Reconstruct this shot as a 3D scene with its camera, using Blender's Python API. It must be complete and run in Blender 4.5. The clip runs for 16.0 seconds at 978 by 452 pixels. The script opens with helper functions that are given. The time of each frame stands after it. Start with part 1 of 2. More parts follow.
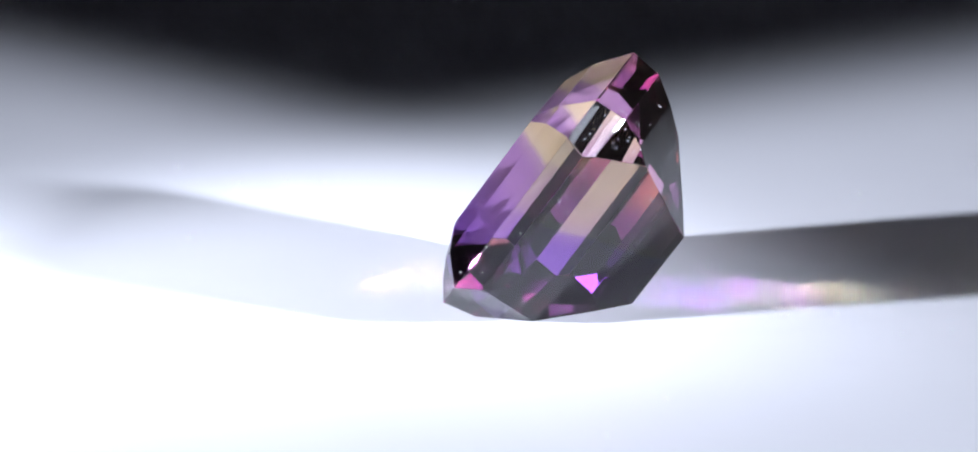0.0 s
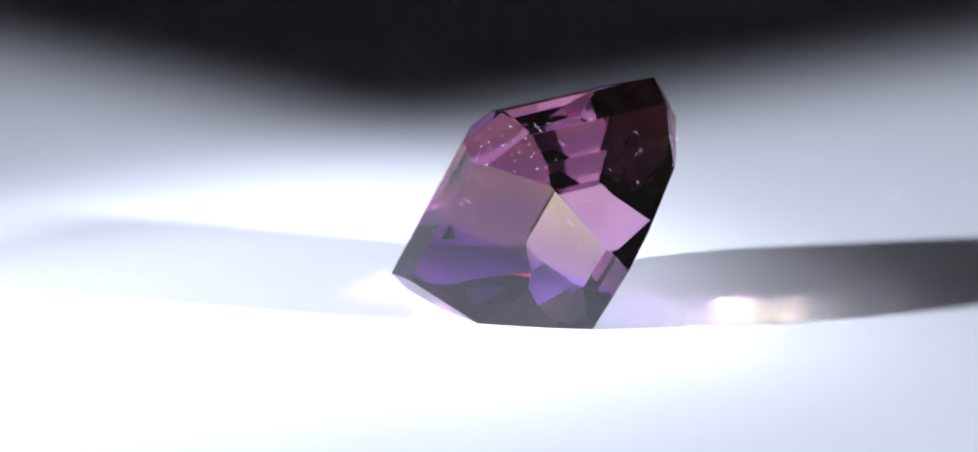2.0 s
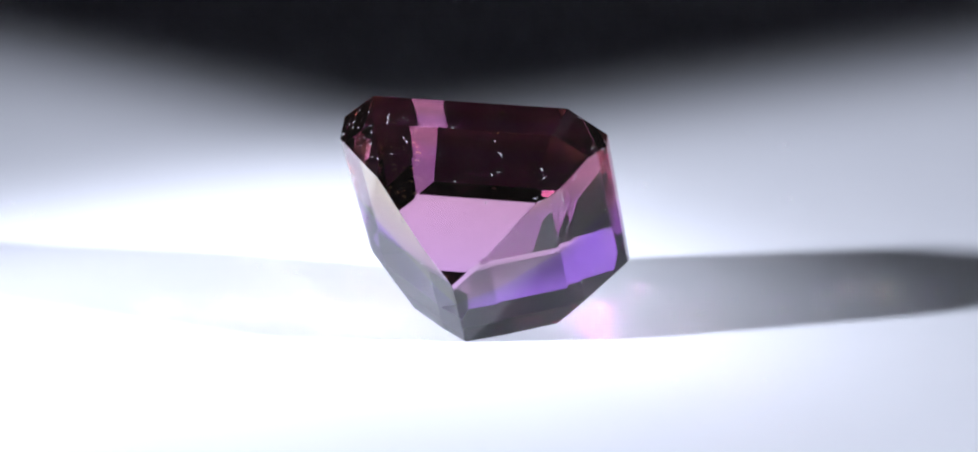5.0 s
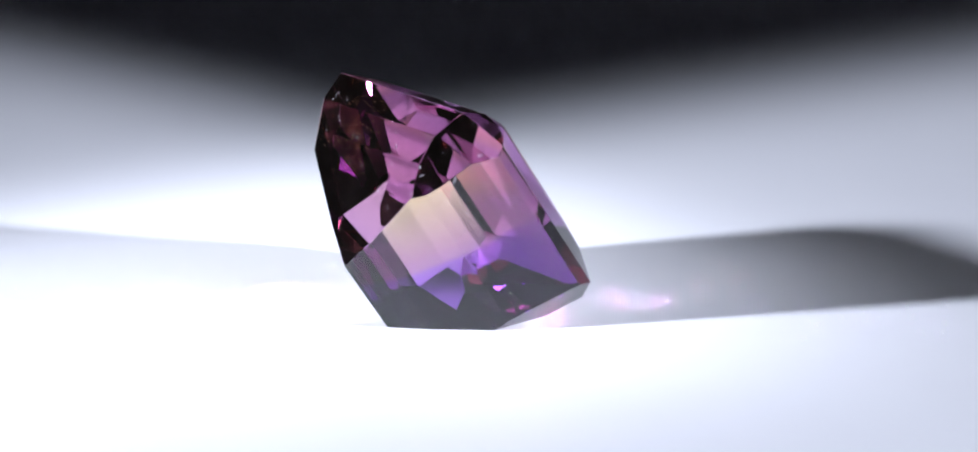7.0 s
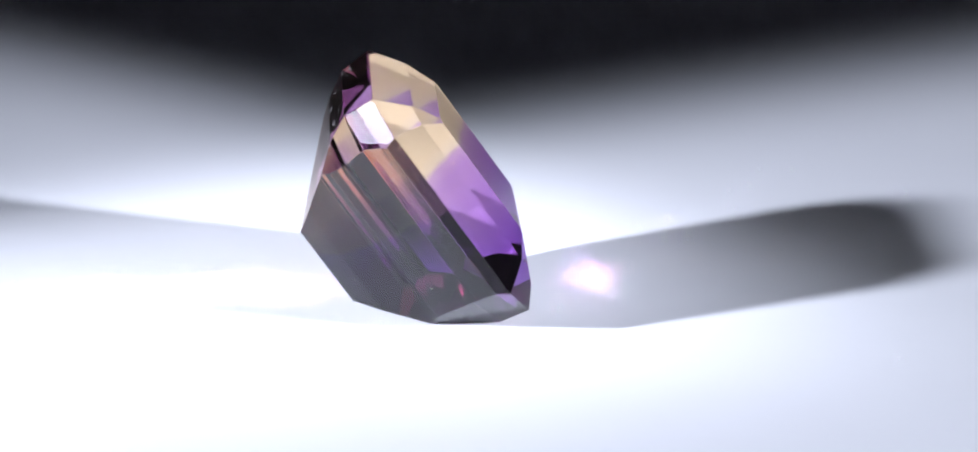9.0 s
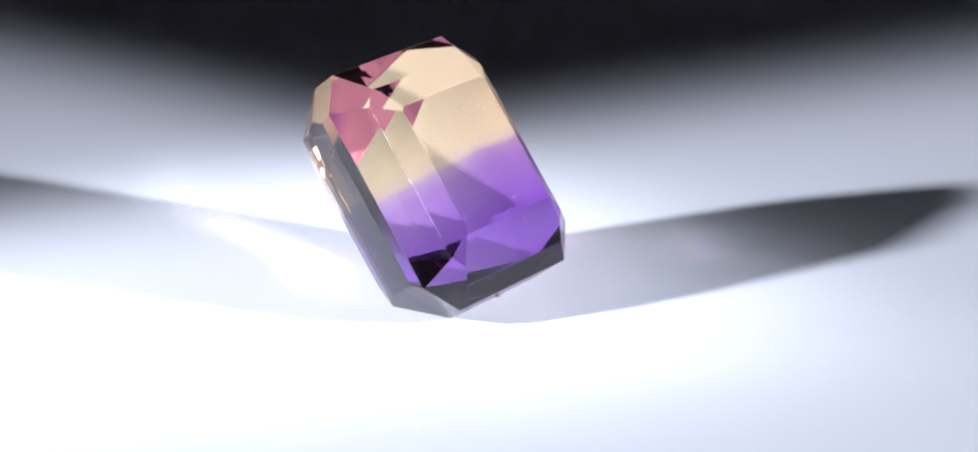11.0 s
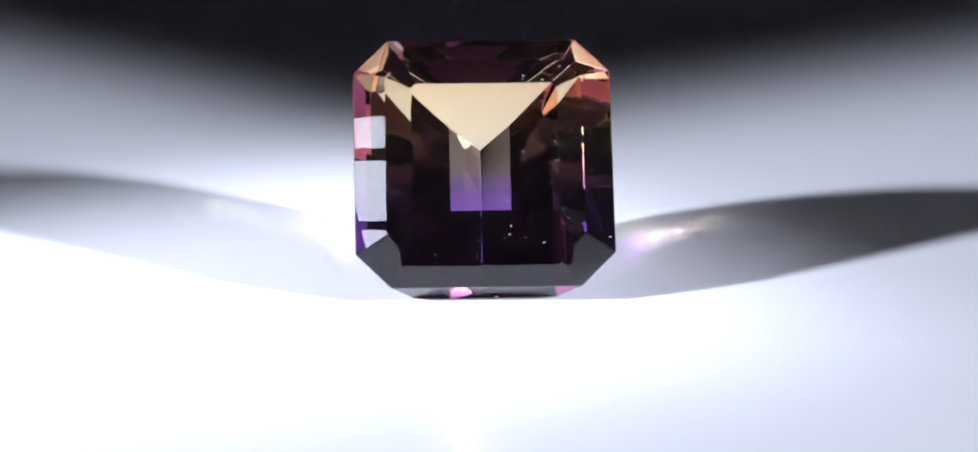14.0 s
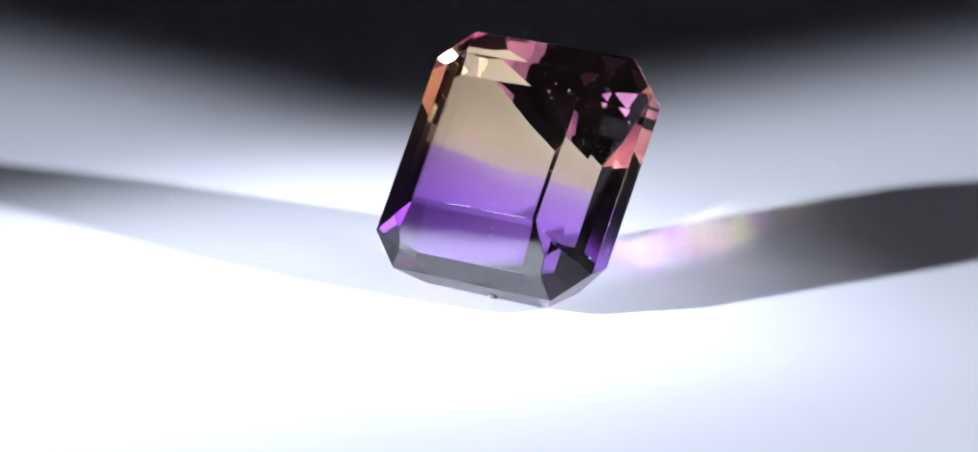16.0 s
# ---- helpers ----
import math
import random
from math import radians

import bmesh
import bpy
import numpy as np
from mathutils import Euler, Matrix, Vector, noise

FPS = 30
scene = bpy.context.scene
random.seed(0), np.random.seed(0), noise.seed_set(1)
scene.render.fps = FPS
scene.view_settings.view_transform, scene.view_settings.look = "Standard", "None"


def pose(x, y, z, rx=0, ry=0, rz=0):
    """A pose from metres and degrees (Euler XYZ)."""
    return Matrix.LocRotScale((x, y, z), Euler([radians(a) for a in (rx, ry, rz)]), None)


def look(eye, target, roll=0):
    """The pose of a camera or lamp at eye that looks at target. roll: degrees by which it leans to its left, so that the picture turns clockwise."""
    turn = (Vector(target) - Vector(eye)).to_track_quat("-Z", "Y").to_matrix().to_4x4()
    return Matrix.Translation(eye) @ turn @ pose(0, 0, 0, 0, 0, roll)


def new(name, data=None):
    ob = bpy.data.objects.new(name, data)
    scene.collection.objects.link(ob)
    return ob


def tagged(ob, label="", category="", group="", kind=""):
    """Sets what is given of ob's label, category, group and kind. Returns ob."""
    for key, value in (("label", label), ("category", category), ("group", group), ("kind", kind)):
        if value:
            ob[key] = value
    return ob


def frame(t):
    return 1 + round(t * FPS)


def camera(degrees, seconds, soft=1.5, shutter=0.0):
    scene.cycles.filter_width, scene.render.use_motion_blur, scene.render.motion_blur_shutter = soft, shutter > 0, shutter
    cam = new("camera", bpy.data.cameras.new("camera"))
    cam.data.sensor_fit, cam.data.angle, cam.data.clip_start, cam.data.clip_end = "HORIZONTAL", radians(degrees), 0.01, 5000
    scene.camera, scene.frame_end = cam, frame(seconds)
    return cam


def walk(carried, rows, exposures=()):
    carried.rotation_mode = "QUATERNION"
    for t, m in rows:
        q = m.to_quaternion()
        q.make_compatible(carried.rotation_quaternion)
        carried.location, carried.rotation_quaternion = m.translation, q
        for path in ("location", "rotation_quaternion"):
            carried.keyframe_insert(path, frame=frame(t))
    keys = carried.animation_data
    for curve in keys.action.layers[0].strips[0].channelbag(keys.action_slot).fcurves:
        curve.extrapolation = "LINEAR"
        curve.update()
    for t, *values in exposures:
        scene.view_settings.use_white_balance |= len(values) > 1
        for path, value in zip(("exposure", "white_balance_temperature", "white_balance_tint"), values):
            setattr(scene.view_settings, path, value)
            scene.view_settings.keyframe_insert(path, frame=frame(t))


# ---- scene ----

MM = 0.001

# ---- camera: a macro lens on a stand, tilted down at the turntable's centre ----
cam = camera(16.96, 16.0, soft=1.9)
EYE = pose(-0.191 * MM, -144.945 * MM, 48.711 * MM, 90 - 17.346, 0, 0)
walk(cam, [(0.0, EYE), (16.0, EYE)])

# let the light that the stone focuses on the sheet come out in full
scene.cycles.blur_glossy = 0.0
scene.cycles.sample_clamp_indirect = 0.0

# ---- light: a dim room and two small directional lamps, low on either side ----
world = bpy.data.worlds.new("dim_room")
world.use_nodes = True
scene.world = world
world.node_tree.nodes["Background"].inputs["Color"].default_value = (0.75, 0.85, 1.0, 1)
world.node_tree.nodes["Background"].inputs["Strength"].default_value = 0.006


def spot(name, eye, target, watts, degrees, blend, radius, color):
    lamp = bpy.data.lights.new(name, "SPOT")
    lamp.energy, lamp.spot_size, lamp.spot_blend = watts, radians(degrees), blend
    lamp.shadow_soft_size, lamp.color = radius, color
    ob = new(name, lamp)
    ob.matrix_world = look(eye, target)
    return ob


L_EYE = (-0.1787, -0.0687, 0.0783)
R_EYE = (0.1073, -0.0481, 0.0491)
L_AIM = (0.3137, -0.2520, 0.0)
R_AIM = (-0.0770, 0.0341, 0.0)
COOL = (0.778, 0.825, 1.0)


def afar(azimuth, elevation, far):
    """A place seen from the stone in that direction, far metres off."""
    a, e = radians(azimuth), radians(elevation)
    return Vector((math.cos(a) * math.cos(e), math.sin(a) * math.cos(e), math.sin(e))) * far + Vector((0, -0.001, 0.006))


# each lamp: a small hot core with a wide beam, and weaker cells of its reflector that throw only at the stone
spot("lamp_left", L_EYE, L_AIM, 5.38, 101.2, 0.167, 0.0070, COOL)
for azimuth, elevation in ((-148, 33), (-158, 28), (-167, 32), (-176, 21), (169, 21)):
    spot("lamp_left_cell", afar(azimuth, elevation, 0.266), (0, -0.001, 0.006), 0.17, 9.0, 0.5, 0.0180, COOL)
spot("lamp_right", R_EYE, R_AIM, 2.40, 26.1, 0.780, 0.0045, COOL)
for azimuth, elevation in ((-53, 37), (-43, 28), (-32, 31), (-21, 35)):
    spot("lamp_right_cell", afar(azimuth, elevation, 0.178), (0, -0.001, 0.006), 0.058, 12.0, 0.5, 0.0140, COOL)


# ---- materials ----
def material(name):
    m = bpy.data.materials.new(name)
    m.use_nodes = True
    nt = m.node_tree
    return m, nt, nt.nodes["Principled BSDF"], nt.links.new


def node(nt, kind, **values):
    n = nt.nodes.new(kind)
    for key, value in values.items():
        n.inputs[key].default_value = value
    return n


def ramp(nt, stops, fac, link):
    r = nt.nodes.new("ShaderNodeValToRGB")
    el = r.color_ramp.elements
    while len(el) < len(stops):
        el.new(0.5)
    for e, (p, c) in zip(el, stops):
        e.position, e.color = p, (*c, 1)
    link(fac, r.inputs["Fac"])
    return r.outputs["Color"]


def white_acrylic():
    """Matt white plastic sheet with fine scratches and faint stains."""
    m, nt, b, link = material("white_acrylic")
    tc = nt.nodes.new("ShaderNodeTexCoord")
    big = node(nt, "ShaderNodeTexNoise", Scale=60.0, Detail=4.0)
    link(tc.outputs["Object"], big.inputs["Vector"])
    stretch = node(nt, "ShaderNodeMapping", Scale=(60, 900, 100))
    link(tc.outputs["Object"], stretch.inputs["Vector"])
    fine = node(nt, "ShaderNodeTexNoise", Scale=3.0, Detail=6.0)
    link(stretch.outputs["Vector"], fine.inputs["Vector"])
    link(ramp(nt, [(0.3, (0.79, 0.80, 0.815)), (0.7, (0.82, 0.83, 0.84))], big.outputs["Fac"], link), b.inputs["Base Color"])
    link(ramp(nt, [(0.3, (0.42,) * 3), (0.7, (0.5,) * 3)], fine.outputs["Fac"], link), b.inputs["Roughness"])
    bump = node(nt, "ShaderNodeBump", Strength=0.03, Distance=0.0001)
    link(fine.outputs["Fac"], bump.inputs["Height"])
    link(bump.outputs["Normal"], b.inputs["Normal"])
    b.inputs["Specular IOR Level"].default_value = 0.25
    return m


def plain(name, color, rough=0.7):
    m, nt, b, link = material(name)
    n = node(nt, "ShaderNodeTexNoise", Scale=25.0, Detail=5.0)
    link(ramp(nt, [(0.3, tuple(c * 0.85 for c in color)), (0.7, color)], n.outputs["Fac"], link), b.inputs["Base Color"])
    b.inputs["Roughness"].default_value = rough
    return m


def depth_all(nt, sep, link):
    """0 at the keel, 1 at the girdle."""
    n = node(nt, "ShaderNodeMapRange", **{"From Min": -0.0071, "From Max": 0.0})
    link(sep.outputs["Z"], n.inputs["Value"])
    return n.outputs["Result"]


def ametrine():
    """Clear quartz, golden towards one end and violet towards the other."""
    m, nt, b, link = material("ametrine")
    nt.nodes.remove(b)
    tc = nt.nodes.new("ShaderNodeTexCoord")
    sep = nt.nodes.new("ShaderNodeSeparateXYZ")
    link(tc.outputs["Object"], sep.inputs[0])
    ns = node(nt, "ShaderNodeTexNoise", Scale=350.0, Detail=3.0)
    link(tc.outputs["Object"], ns.inputs["Vector"])
    wob = nt.nodes.new("ShaderNodeMath")
    wob.operation = "MULTIPLY_ADD"
    wob.inputs[1].default_value, wob.inputs[2].default_value = 0.0006, -0.0003
    link(ns.outputs["Fac"], wob.inputs[0])
    add = nt.nodes.new("ShaderNodeMath")
    link(sep.outputs["Y"], add.inputs[0])
    link(wob.outputs[0], add.inputs[1])
    zone = node(nt, "ShaderNodeMapRange", **{"From Min": -0.00046, "From Max": 0.00115})
    link(add.outputs[0], zone.inputs["Value"])
    deep = ramp(nt, [(0, (0.430, 0.250, 0.640)), (0.42, (0.530, 0.350, 0.660)), (0.62, (0.800, 0.680, 0.590)), (1, (0.840, 0.690, 0.540))], zone.outputs["Result"], link)
    wide = node(nt, "ShaderNodeMapRange", **{"From Min": -0.0031, "From Max": 0.0008})
    link(sep.outputs["Y"], wide.inputs["Value"])
    shallow = ramp(nt, [(0, (0.54, 0.33, 0.66)), (1, (0.92, 0.82, 0.64))], wide.outputs["Result"], link)
    depth = node(nt, "ShaderNodeMapRange", **{"From Min": -0.0018, "From Max": 0.0004})
    link(sep.outputs["Z"], depth.inputs["Value"])
    keel = node(nt, "ShaderNodeMapRange", **{"From Min": -0.0036, "From Max": -0.0066})
    link(sep.outputs["Z"], keel.inputs["Value"])
    pale = ramp(nt, [(0, (0.630, 0.450, 0.860)), (0.42, (0.740, 0.610, 0.880)), (0.62, (0.860, 0.750, 0.630)), (1, (0.870, 0.740, 0.580))], zone.outputs["Result"], link)
    # towards the golden end the stone turns orange, and rosy near the keel
    lean = nt.nodes.new("ShaderNodeMath")
    lean.operation = "MULTIPLY_ADD"
    lean.inputs[1].default_value = -0.852
    link(sep.outputs["Z"], lean.inputs[0])
    link(sep.outputs["Y"], lean.inputs[2])
    end = node(nt, "ShaderNodeMapRange", **{"From Min": 0.0068, "From Max": 0.0076})
    link(lean.outputs[0], end.inputs["Value"])
    rosy = ramp(nt, [(0, (0.934, 0.854, 0.716)), (0.45, (0.881, 0.736, 0.527)), (0.75, (0.919, 0.692, 0.550))], depth_all(nt, sep, link), link)

    def blend(fac, a, c):
        mix = nt.nodes.new("ShaderNodeMix")
        mix.data_type = "RGBA"
        link(fac, mix.inputs[0])
        link(a, mix.inputs[6])
        if isinstance(c, tuple):
            mix.inputs[7].default_value = c
        else:
            link(c, mix.inputs[7])
        return mix.outputs[2]

    tint = blend(depth.outputs["Result"], blend(end.outputs["Result"], blend(keel.outputs["Result"], deep, pale), rosy), shallow)
    fres = node(nt, "ShaderNodeFresnel", IOR=1.552)
    inner = node(nt, "ShaderNodeMapRange", **{"From Min": 0.4, "From Max": 0.98})
    link(fres.outputs[0], inner.inputs["Value"])
    # light that is thrown back inside has gone a long way through the stone: its colour is deeper and redder
    inside = ramp(nt, [(0, (0.480, 0.283, 0.500)), (0.5, (0.702, 0.468, 0.624)), (1, (0.990, 0.771, 0.662))], zone.outputs["Result"], link)
    inside_crown = ramp(nt, [(0, (0.720, 0.505, 0.620)), (0.5, (0.800, 0.580, 0.490)), (1, (0.965, 0.626, 0.538))], zone.outputs["Result"], link)
    deeper = blend(depth.outputs["Result"], inside, inside_crown)
    white = nt.nodes.new("ShaderNodeRGB")
    white.outputs[0].default_value = (1, 1, 1, 1)
    gloss = node(nt, "ShaderNodeBsdfAnisotropic", Roughness=0.0)
    link(blend(inner.outputs["Result"], white.outputs[0], deeper), gloss.inputs["Color"])
    refr = node(nt, "ShaderNodeBsdfRefraction", IOR=1.552, Roughness=0.0)
    link(tint, refr.inputs["Color"])
    both = nt.nodes.new("ShaderNodeMixShader")
    link(fres.outputs[0], both.inputs[0])
    link(refr.outputs[0], both.inputs[1])
    link(gloss.outputs[0], both.inputs[2])
    # a faint milky haze; its diffuse colour also lifts dark facets towards maroon
    haze = nt.nodes.new("ShaderNodeBsdfDiffuse")
    link(deeper, haze.inputs["Color"])
    cloud = node(nt, "ShaderNodeTexNoise", Scale=900.0, Detail=4.0)
    link(tc.outputs["Object"], cloud.inputs["Vector"])
    thin = node(nt, "ShaderNodeMapRange", **{"From Min": 0.3, "From Max": 0.8, "To Min": 0.001, "To Max": 0.003})
    link(cloud.outputs["Fac"], thin.inputs["Value"])
    veiled = nt.nodes.new("ShaderNodeMixShader")
    link(thin.outputs["Result"], veiled.inputs[0])
    link(both.outputs[0], veiled.inputs[1])
    link(haze.outputs[0], veiled.inputs[2])
    link(veiled.outputs[0], nt.nodes["Material Output"].inputs["Surface"])
    return m


ACRYLIC = white_acrylic()
WALL = plain("grey_wall_paint", (0.25, 0.24, 0.26))
AMETRINE = ametrine()
DUST_AND_GLINTS = plain("pale_dust_and_glints", (0.50, 0.48, 0.50))
FEATHER = plain("golden_feather", (0.80, 0.66, 0.48), 0.4)
GRIT = plain("grey_grit", (0.30, 0.29, 0.28))


# ---- building helpers ----
def mesh_of(name, bm, mat):
    me = bpy.data.meshes.new(name)
    bm.to_mesh(me)
    bm.free()
    me.materials.append(mat)
    return me


def part(name, bm, mat, parent, label=""):
    ob = new(name, mesh_of(name, bm, mat))
    ob.parent = parent
    return tagged(ob, label)


def box(name, x0, x1, y0, y1, z0, z1, mat, label, category):
    bm = bmesh.new()
    bmesh.ops.create_cube(bm, size=1)
    for v in bm.verts:
        v.co = Vector((x0 if v.co.x < 0 else x1, y0 if v.co.y < 0 else y1, z0 if v.co.z < 0 else z1))
    return tagged(new(name, mesh_of(name, bm, mat)), label, category, kind="structure")


# ---- the setting: a white sheet that fills the view, in a dark room ----
box("tabletop", -0.8, 0.8, -0.8, 0.8, -0.02, 0.0, ACRYLIC, "white matt acrylic sheet lit by two low lamps", "tabletop")
box("wall_north", -0.83, 0.83, 0.8, 0.83, -0.02, 1.2, WALL, "grey painted wall", "wall")
box("wall_south", -0.83, 0.83, -0.83, -0.8, -0.02, 1.2, WALL, "grey painted wall", "wall")
box("wall_east", 0.8, 0.83, -0.8, 0.8, -0.02, 1.2, WALL, "grey painted wall", "wall")
box("wall_west", -0.83, -0.8, -0.8, 0.8, -0.02, 1.2, WALL, "grey painted wall", "wall")
box("ceiling", -0.83, 0.83, -0.83, 0.83, 1.2, 1.23, WALL, "grey painted ceiling", "ceiling")


# ---- the two lamps, out of view but mirrored in the facets ----
HOUSING = plain("black_housing", (0.03, 0.03, 0.03), 0.5)
VANE = plain("grey_vane", (0.20, 0.20, 0.21), 0.6)


def flood_lamp(eye, radius, gap, seed):
    """A round lamp head on a stand: an open drum with crossed vanes over its mouth."""
    rng = random.Random(seed)
    lamp = tagged(new("flood_lamp"), "round black flood lamp on a thin stand with crossed grey vanes", "lamp", "lamps beside the stone")
    lamp.matrix_basis = look(eye, (0, 0.002, 0.005)) @ pose(0, 0, 0.004)
    bm = bmesh.new()
    rings = [(radius, 0.0), (radius + 0.002, 0.0), (radius + 0.002, 0.05), (radius, 0.05)]
    turns = [[bm.verts.new((r * math.cos(k * math.tau / 48), r * math.sin(k * math.tau / 48), z)) for r, z in rings] for k in range(48)]
    for k in range(48):
        a, b = turns[k], turns[(k + 1) % 48]
        for i in range(4):
            j = (i + 1) % 4
            bm.faces.new((a[i], b[i], b[j], a[j]))
    bmesh.ops.recalc_face_normals(bm, faces=bm.faces)
    part("drum", bm, HOUSING, lamp)
    for tilt in (0.55, -0.75):
        u, v = Vector((math.cos(tilt), math.sin(tilt), 0)), Vector((-math.sin(tilt), math.cos(tilt), 0))
        for k in range(-int(radius / gap), int(radius / gap) + 1):
            off = (k + rng.uniform(-0.15, 0.15)) * gap
            half = math.sqrt(max(radius * radius - off * off, 1e-8))
            wide = gap * rng.uniform(0.06, 0.11)
            bm = bmesh.new()
            turn = Matrix((u, v, Vector((0, 0, 1)))).transposed().to_4x4()
            bmesh.ops.create_cube(bm, size=1, matrix=Matrix.Translation(v * off + Vector((0, 0, 0.001 if tilt > 0 else 0.003))) @ turn @ Matrix.Diagonal((2 * half, 2 * wide, 0.0012, 1)))
            part("vane", bm, VANE, lamp)
    bm = bmesh.new()
    foot = lamp.matrix_basis.inverted() @ Vector((eye[0] * 1.10, eye[1] * 1.10, 0.0))
    head = Vector((0, -radius, 0.02))
    axis = head - foot
    bmesh.ops.create_cone(bm, cap_ends=True, segments=16, radius1=0.003, radius2=0.003, depth=axis.length,
                          matrix=Matrix.Translation((head + foot) / 2) @ axis.to_track_quat("Z", "Y").to_matrix().to_4x4())
    part("stand", bm, HOUSING, lamp)
    return lamp


flood_lamp(afar(-166, 28, 0.212), 0.080, 0.0078, 3)
flood_lamp(afar(-37, 33, 0.134), 0.060, 0.0080, 5)


# ---- the gemstone: a square step cut that rests on one end facet of its pavilion ----
# stone's own axes: x across, y along the keel, z out of the table; its frame on the turntable:
U = Vector((0, 0.5741, 0.8188))
N = Vector((0, -0.8188, 0.5741))
ORIGIN = Vector((-0.344, 2.1316, 5.9277))


ROOT = math.sqrt(0.5)
# facets as profiles of (reach, height) in millimetres, from the table down to the keel, by the way they face
CROWN = [(3.392, 1.780), (4.577, 1.136), (6.030, 0.000)]
CROWN_END = [(3.285, 1.780), (4.599, 1.184), (6.080, 0.000)]
CROWN_LOW = [(3.059, 1.780), (3.241, 1.693), (4.692, 1.241), (6.080, 0.000)]
CROWN_CORNER = [(6.474 * ROOT, 1.780), (8.460 * ROOT, 1.129), (10.500 * ROOT, 0.000)]
SIDE_RIGHT = [(6.030, 0.000), (6.045, -1.042), (4.813, -2.854), (3.401, -4.098), (1.386, -5.789), (0.010, -7.161)]
SIDE_LEFT = [(6.030, 0.000), (6.113, -0.891), (4.542, -2.958), (3.735, -4.223), (1.520, -5.870), (0.109, -7.138)]
END_TOP = [(6.080, 0.000), (6.074, -1.560), (5.285, -2.950), (4.315, -4.087), (1.760, -7.215)]
END_LOW = [(6.080, 0.000), (6.120, -1.550), (2.200, -7.100)]
CORNER_TOP = [(10.500 * ROOT, 0.000), (10.121 * ROOT, -1.500), (7.917 * ROOT, -4.126)]
CORNER_LOW = [(10.500 * ROOT, 0.000), (7.905 * ROOT, -3.876)]


def stone_solid():
    """Cuts the stone, facet by facet, out of a block, and takes the sharpness off its edges."""
    bm = bmesh.new()
    bmesh.ops.create_cube(bm, size=30.0)

    def grind(point, normal):
        geom = list(bm.verts) + list(bm.edges) + list(bm.faces)
        cut = bmesh.ops.bisect_plane(bm, geom=geom, dist=1e-5, plane_co=point, plane_no=normal, clear_outer=True)
        rim = [e for e in cut["geom_cut"] if isinstance(e, bmesh.types.BMEdge) and e.is_boundary]
        if len(rim) > 2:
            bmesh.ops.edgeloop_fill(bm, edges=rim)

    grind(Vector((0, 0, 1.78)), Vector((0, 0, 1)))
    ways = [((1, 0), CROWN, SIDE_RIGHT), ((-1, 0), CROWN, SIDE_LEFT), ((0, 1), CROWN_END, END_TOP), ((0, -1), CROWN_LOW, END_LOW)]
    ways += [((sx * ROOT, sy * ROOT), CROWN_CORNER, CORNER_TOP if sy > 0 else CORNER_LOW) for sx in (1, -1) for sy in (1, -1)]
    for (wx, wy), *profiles in ways:
        for profile in profiles:
            for (r0, z0), (r1, z1) in zip(profile, profile[1:]):
                out, up = z0 - z1, r1 - r0
                grind(Vector((wx * r0, wy * r0, z0)), Vector((wx * out, wy * out, up)).normalized())
    bmesh.ops.remove_doubles(bm, verts=bm.verts, dist=0.004)
    bmesh.ops.dissolve_degenerate(bm, edges=bm.edges, dist=0.003)
    bmesh.ops.recalc_face_normals(bm, faces=bm.faces)
    bmesh.ops.bevel(bm, geom=list(bm.edges), offset=0.026, segments=1, affect="EDGES", profile=0.5, clamp_overlap=True)
    bmesh.ops.scale(bm, vec=(MM, MM, MM), verts=bm.verts)
    return bm


def stone_part(keep):
    """The faces of the solid whose middle passes keep."""
    bm = stone_solid()
    bm.normal_update()
    drop = [f for f in bm.faces if not keep(f.calc_center_median() / MM, f.normal)]
    bmesh.ops.delete(bm, geom=drop, context="FACES")
    return bm


stone = new("gemstone")
tagged(stone, "step-cut bicolour ametrine, golden above and violet below, leaning on one facet", "gemstone")
FRAME = Matrix((Vector((1, 0, 0)), U, N)).transposed().to_4x4()
FRAME.translation = ORIGIN * MM
lowest = min((FRAME @ v.co).z for v in stone_solid().verts)
FRAME.translation.z -= lowest
for name, keep, label in (
    ("table", lambda c, n: n.z > 0.999, "flat polished table facet"),
    ("crown", lambda c, n: c.z > 0.012 and n.z <= 0.999, "two rows of polished step facets"),
    ("girdle", lambda c, n: c.z <= 0.012 and n.z > -0.1, "steep narrow bands round the widest part"),
    ("pavilion", lambda c, n: c.z <= 0.012 and n.z <= -0.1, "deep faceted underside ending in a keel"),
):
    ob = part(name, stone_part(keep), AMETRINE, stone, label)
    ob.matrix_basis = FRAME


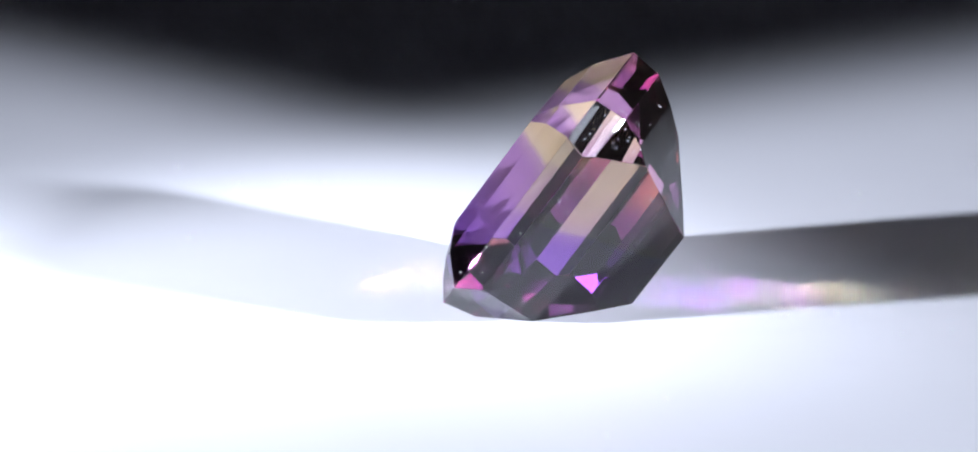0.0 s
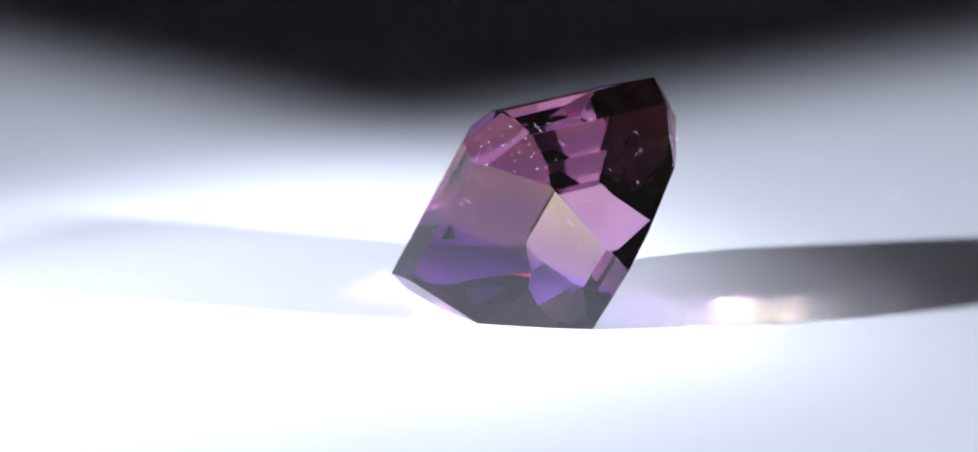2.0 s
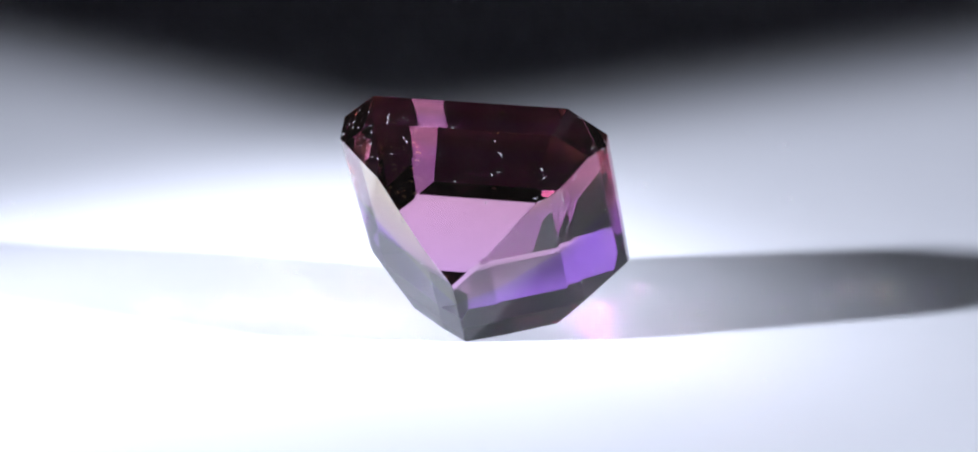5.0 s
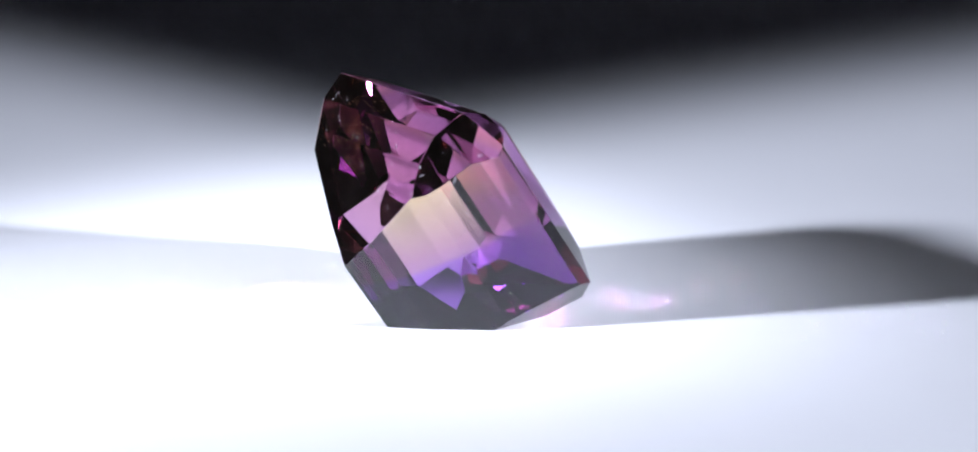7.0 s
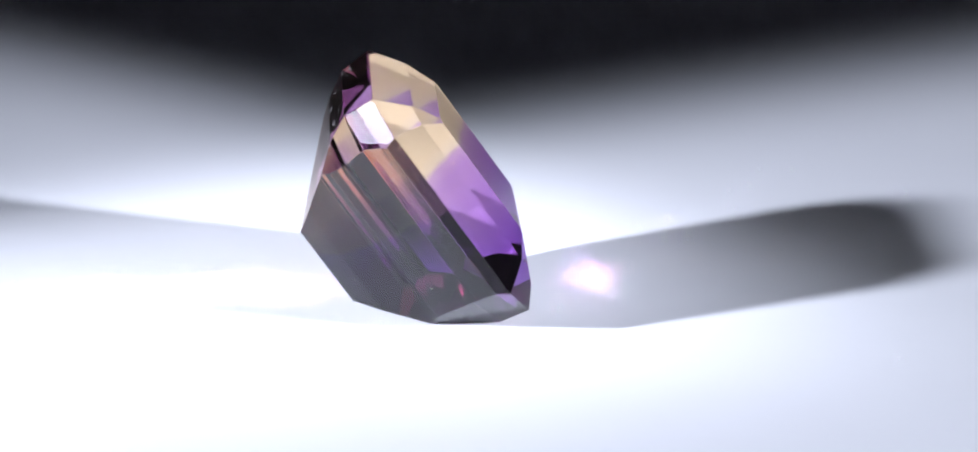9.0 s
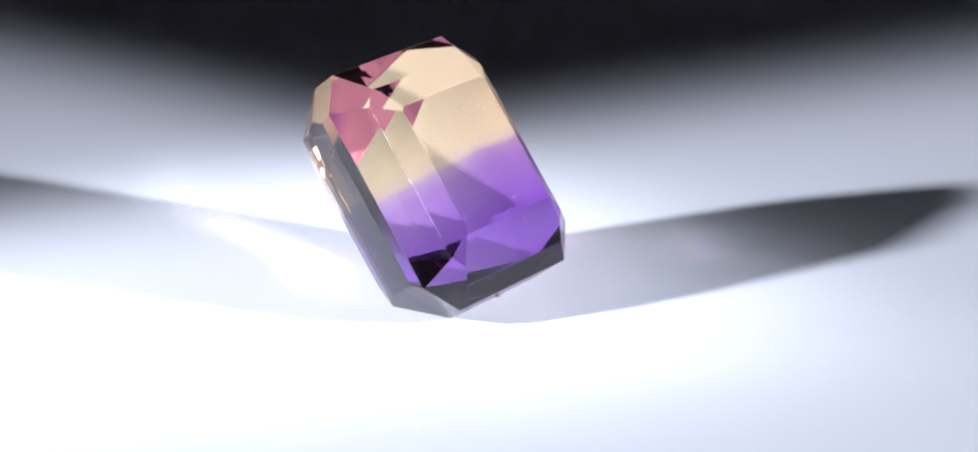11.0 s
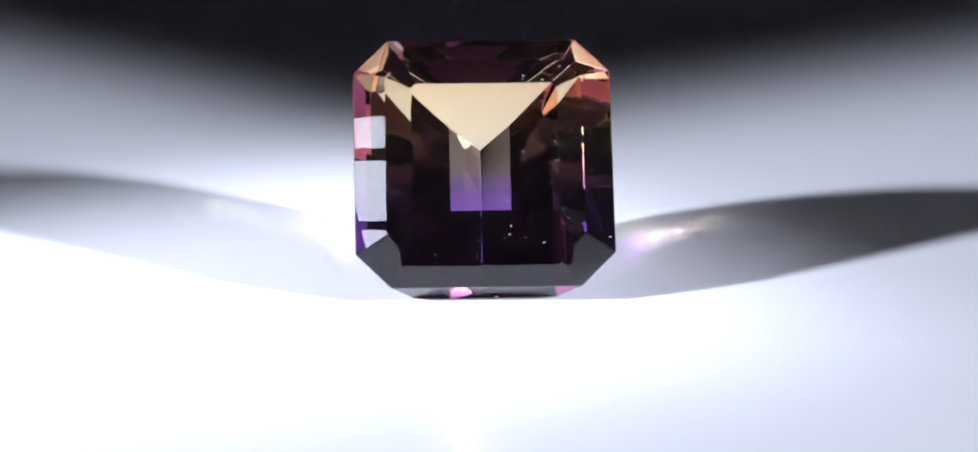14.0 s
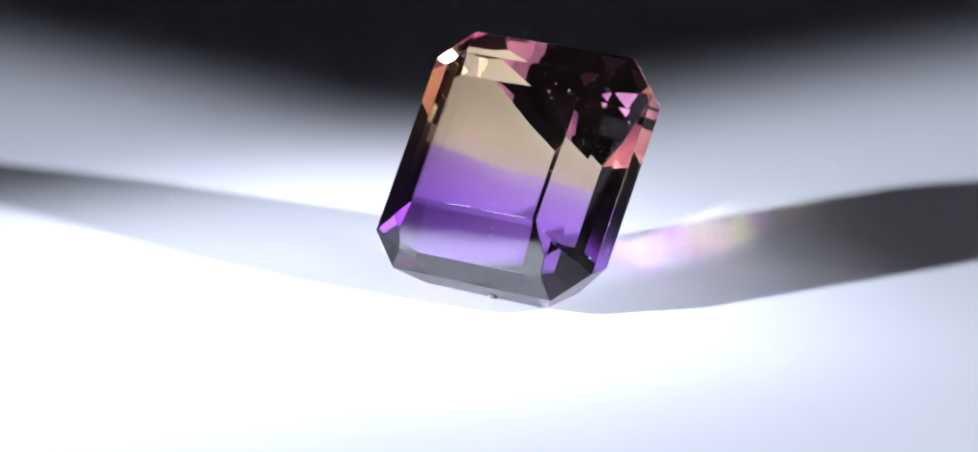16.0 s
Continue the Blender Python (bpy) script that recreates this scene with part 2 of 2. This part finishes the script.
def dust_and_glints_on_stone():
    """Specks of dust and tiny chips on the facets, and pale flecks imitating lamp glints."""
    rng = random.Random(11)
    solid = stone_solid()
    solid.normal_update()
    faces = [f for f in solid.faces if f.calc_area() > 0.3 * MM * MM]
    weights = [f.calc_area() * (0.4 if f.normal.z > 0.5 else 1.0) for f in faces]
    bm = bmesh.new()

    def fleck(p, n, size):
        side = n.orthogonal().normalized()
        turn = Matrix.Rotation(rng.uniform(0, 6.28), 3, n)
        a, b = turn @ side, n.cross(turn @ side)
        stretch = rng.uniform(1, 2.6)
        ring = []
        for k in range(5):
            t = k * 1.2566 + rng.uniform(-0.3, 0.3)
            ring.append(bm.verts.new(p + n * 0.002 * MM + size * rng.uniform(0.6, 1.1) * (a * math.cos(t) * stretch + b * math.sin(t))))
        tip = bm.verts.new(p + n * size * 0.5)
        for k in range(5):
            bm.faces.new((ring[k], ring[(k + 1) % 5], tip))
        bm.faces.new(ring[::-1])

    def on_face(f):
        vs = [v.co for v in f.verts]
        k = rng.randrange(1, len(vs) - 1)
        r, q = math.sqrt(rng.random()), rng.random()
        return vs[0] * (1 - r) + vs[k] * (r * (1 - q)) + vs[k + 1] * (r * q)

    for _ in range(230):
        f = rng.choices(faces, weights)[0]
        fleck(on_face(f), f.normal.copy(), MM * rng.choice((0.010, 0.013, 0.016, 0.020, 0.025, 0.034)))
    # short curled fibres
    for _ in range(24):
        f = rng.choices(faces, weights)[0]
        p, n = on_face(f), f.normal.copy()
        a = Matrix.Rotation(rng.uniform(0, 6.28), 3, n) @ n.orthogonal().normalized()
        b = n.cross(a)
        r, sweep, thin = MM * rng.uniform(0.08, 0.22), rng.uniform(0.8, 2.4), MM * 0.009
        arc = [(p + n * 0.004 * MM + r * (a * math.cos(t) + b * math.sin(t)), a * math.cos(t) + b * math.sin(t)) for t in (sweep * k / 6 for k in range(7))]
        rows = [[bm.verts.new(c + d * thin), bm.verts.new(c - d * thin), bm.verts.new(c + n * 2 * thin)] for c, d in arc]
        for q, w in zip(rows, rows[1:]):
            for i in range(3):
                j = (i + 1) % 3
                bm.faces.new((q[i], q[j], w[j], w[i]))
    # worn, chipped spots; the first cluster imitates a mottled lamp reflection with pale flecks
    for spot_at, count, spread in (((5.0, 5.0, -1.0), 16, 0.6), ((-5.9, 4.0, -0.8), 26, 0.4), ((3.6, 5.6, -1.7), 20, 0.5), ((0.5, -5.3, 0.7), 60, 1.7)):
        at = Vector(spot_at) * MM
        for _ in range(count):
            q = at + Vector((rng.gauss(0, spread), rng.gauss(0, spread), rng.gauss(0, spread))) * MM
            f = min(faces, key=lambda g: abs((q - g.calc_center_median()).dot(g.normal)) + 0.4 * (q - g.calc_center_median()).length)
            q -= f.normal * (q - f.calc_center_median()).dot(f.normal)
            if bmesh.geometry.intersect_face_point(f, q):
                fleck(q, f.normal.copy(), MM * rng.uniform(0.014, 0.036))
    solid.free()
    return bm


dust_glints = part("dust_and_glints", dust_and_glints_on_stone(), DUST_AND_GLINTS, stone, "pale specks of dust, tiny chips and imitated lamp glints")
tagged(dust_glints, kind="stuff")
dust_glints.matrix_basis = FRAME


def inclusions():
    """Thin bright feathers and pinpoints inside the stone, along the border of the two colours."""
    rng = random.Random(23)
    bm = bmesh.new()

    def sliver(p, along, long, wide):
        across = along.orthogonal().normalized()
        across = Matrix.Rotation(rng.uniform(0, 6.28), 3, along) @ across
        up = along.cross(across)
        mid = [bm.verts.new(p + wide * (across * a + up * b)) for a, b in ((1, 0), (0, 0.5), (-1, 0), (0, -0.5))]
        tips = [bm.verts.new(p + along * long), bm.verts.new(p - along * long)]
        for k in range(4):
            for tip in tips:
                bm.faces.new((mid[k], mid[(k + 1) % 4], tip))

    for side, count in ((1, 70), (-1, 34)):
        for _ in range(count):
            p = Vector((side * rng.uniform(2.6, 5.2), rng.gauss(1.1, 0.7), rng.uniform(-1.3, 0.7))) * MM
            along = Vector((rng.gauss(0.9, 0.3), rng.gauss(0.25, 0.2), rng.gauss(0, 0.3))).normalized()
            sliver(p, along, MM * rng.uniform(0.03, 0.16), MM * rng.uniform(0.006, 0.012))
    for _ in range(60):
        p = Vector((rng.uniform(-3.6, 3.6), rng.uniform(-3.6, 3.6), rng.uniform(-3.2, 1.2))) * MM
        sliver(p, Vector((rng.gauss(0, 1), rng.gauss(0, 1), rng.gauss(0, 1))).normalized(), MM * rng.uniform(0.012, 0.03), MM * rng.uniform(0.008, 0.014))
    bmesh.ops.recalc_face_normals(bm, faces=bm.faces)
    return bm


feathers = part("inclusions", inclusions(), FEATHER, stone, "fine pale golden feathers and pinpoints within")
tagged(feathers, kind="stuff")
feathers.matrix_basis = FRAME


# ---- a grain of grit near the turntable's centre ----
def grain(size, at, seed):
    bm = bmesh.new()
    bmesh.ops.create_icosphere(bm, subdivisions=2, radius=0.5)
    for v in bm.verts:
        k = 1 + 0.35 * noise.noise(v.co * 3 + Vector((seed, 0, 0)))
        v.co = Vector((v.co.x * size * k, v.co.y * size * 0.6 * k, (v.co.z * 0.45 * k) * size))
    low = min(v.co.z for v in bm.verts)
    for v in bm.verts:
        v.co += Vector((at[0], at[1], -low))
    return bm


speck = tagged(new("grit", mesh_of("grit", grain(0.32 * MM, (0.10 * MM, -0.30 * MM), 4), GRIT)), "tiny grey grain of grit lying on the white sheet", "grit")

# ---- what turns ----
def motions():
    rows = [(k * 0.5, pose(0, 0, 0, 0, 0, -18.154 * (k * 0.5 - 14.25) - 2.14)) for k in range(33)]
    walk(stone, rows)
    walk(speck, rows)


motions()
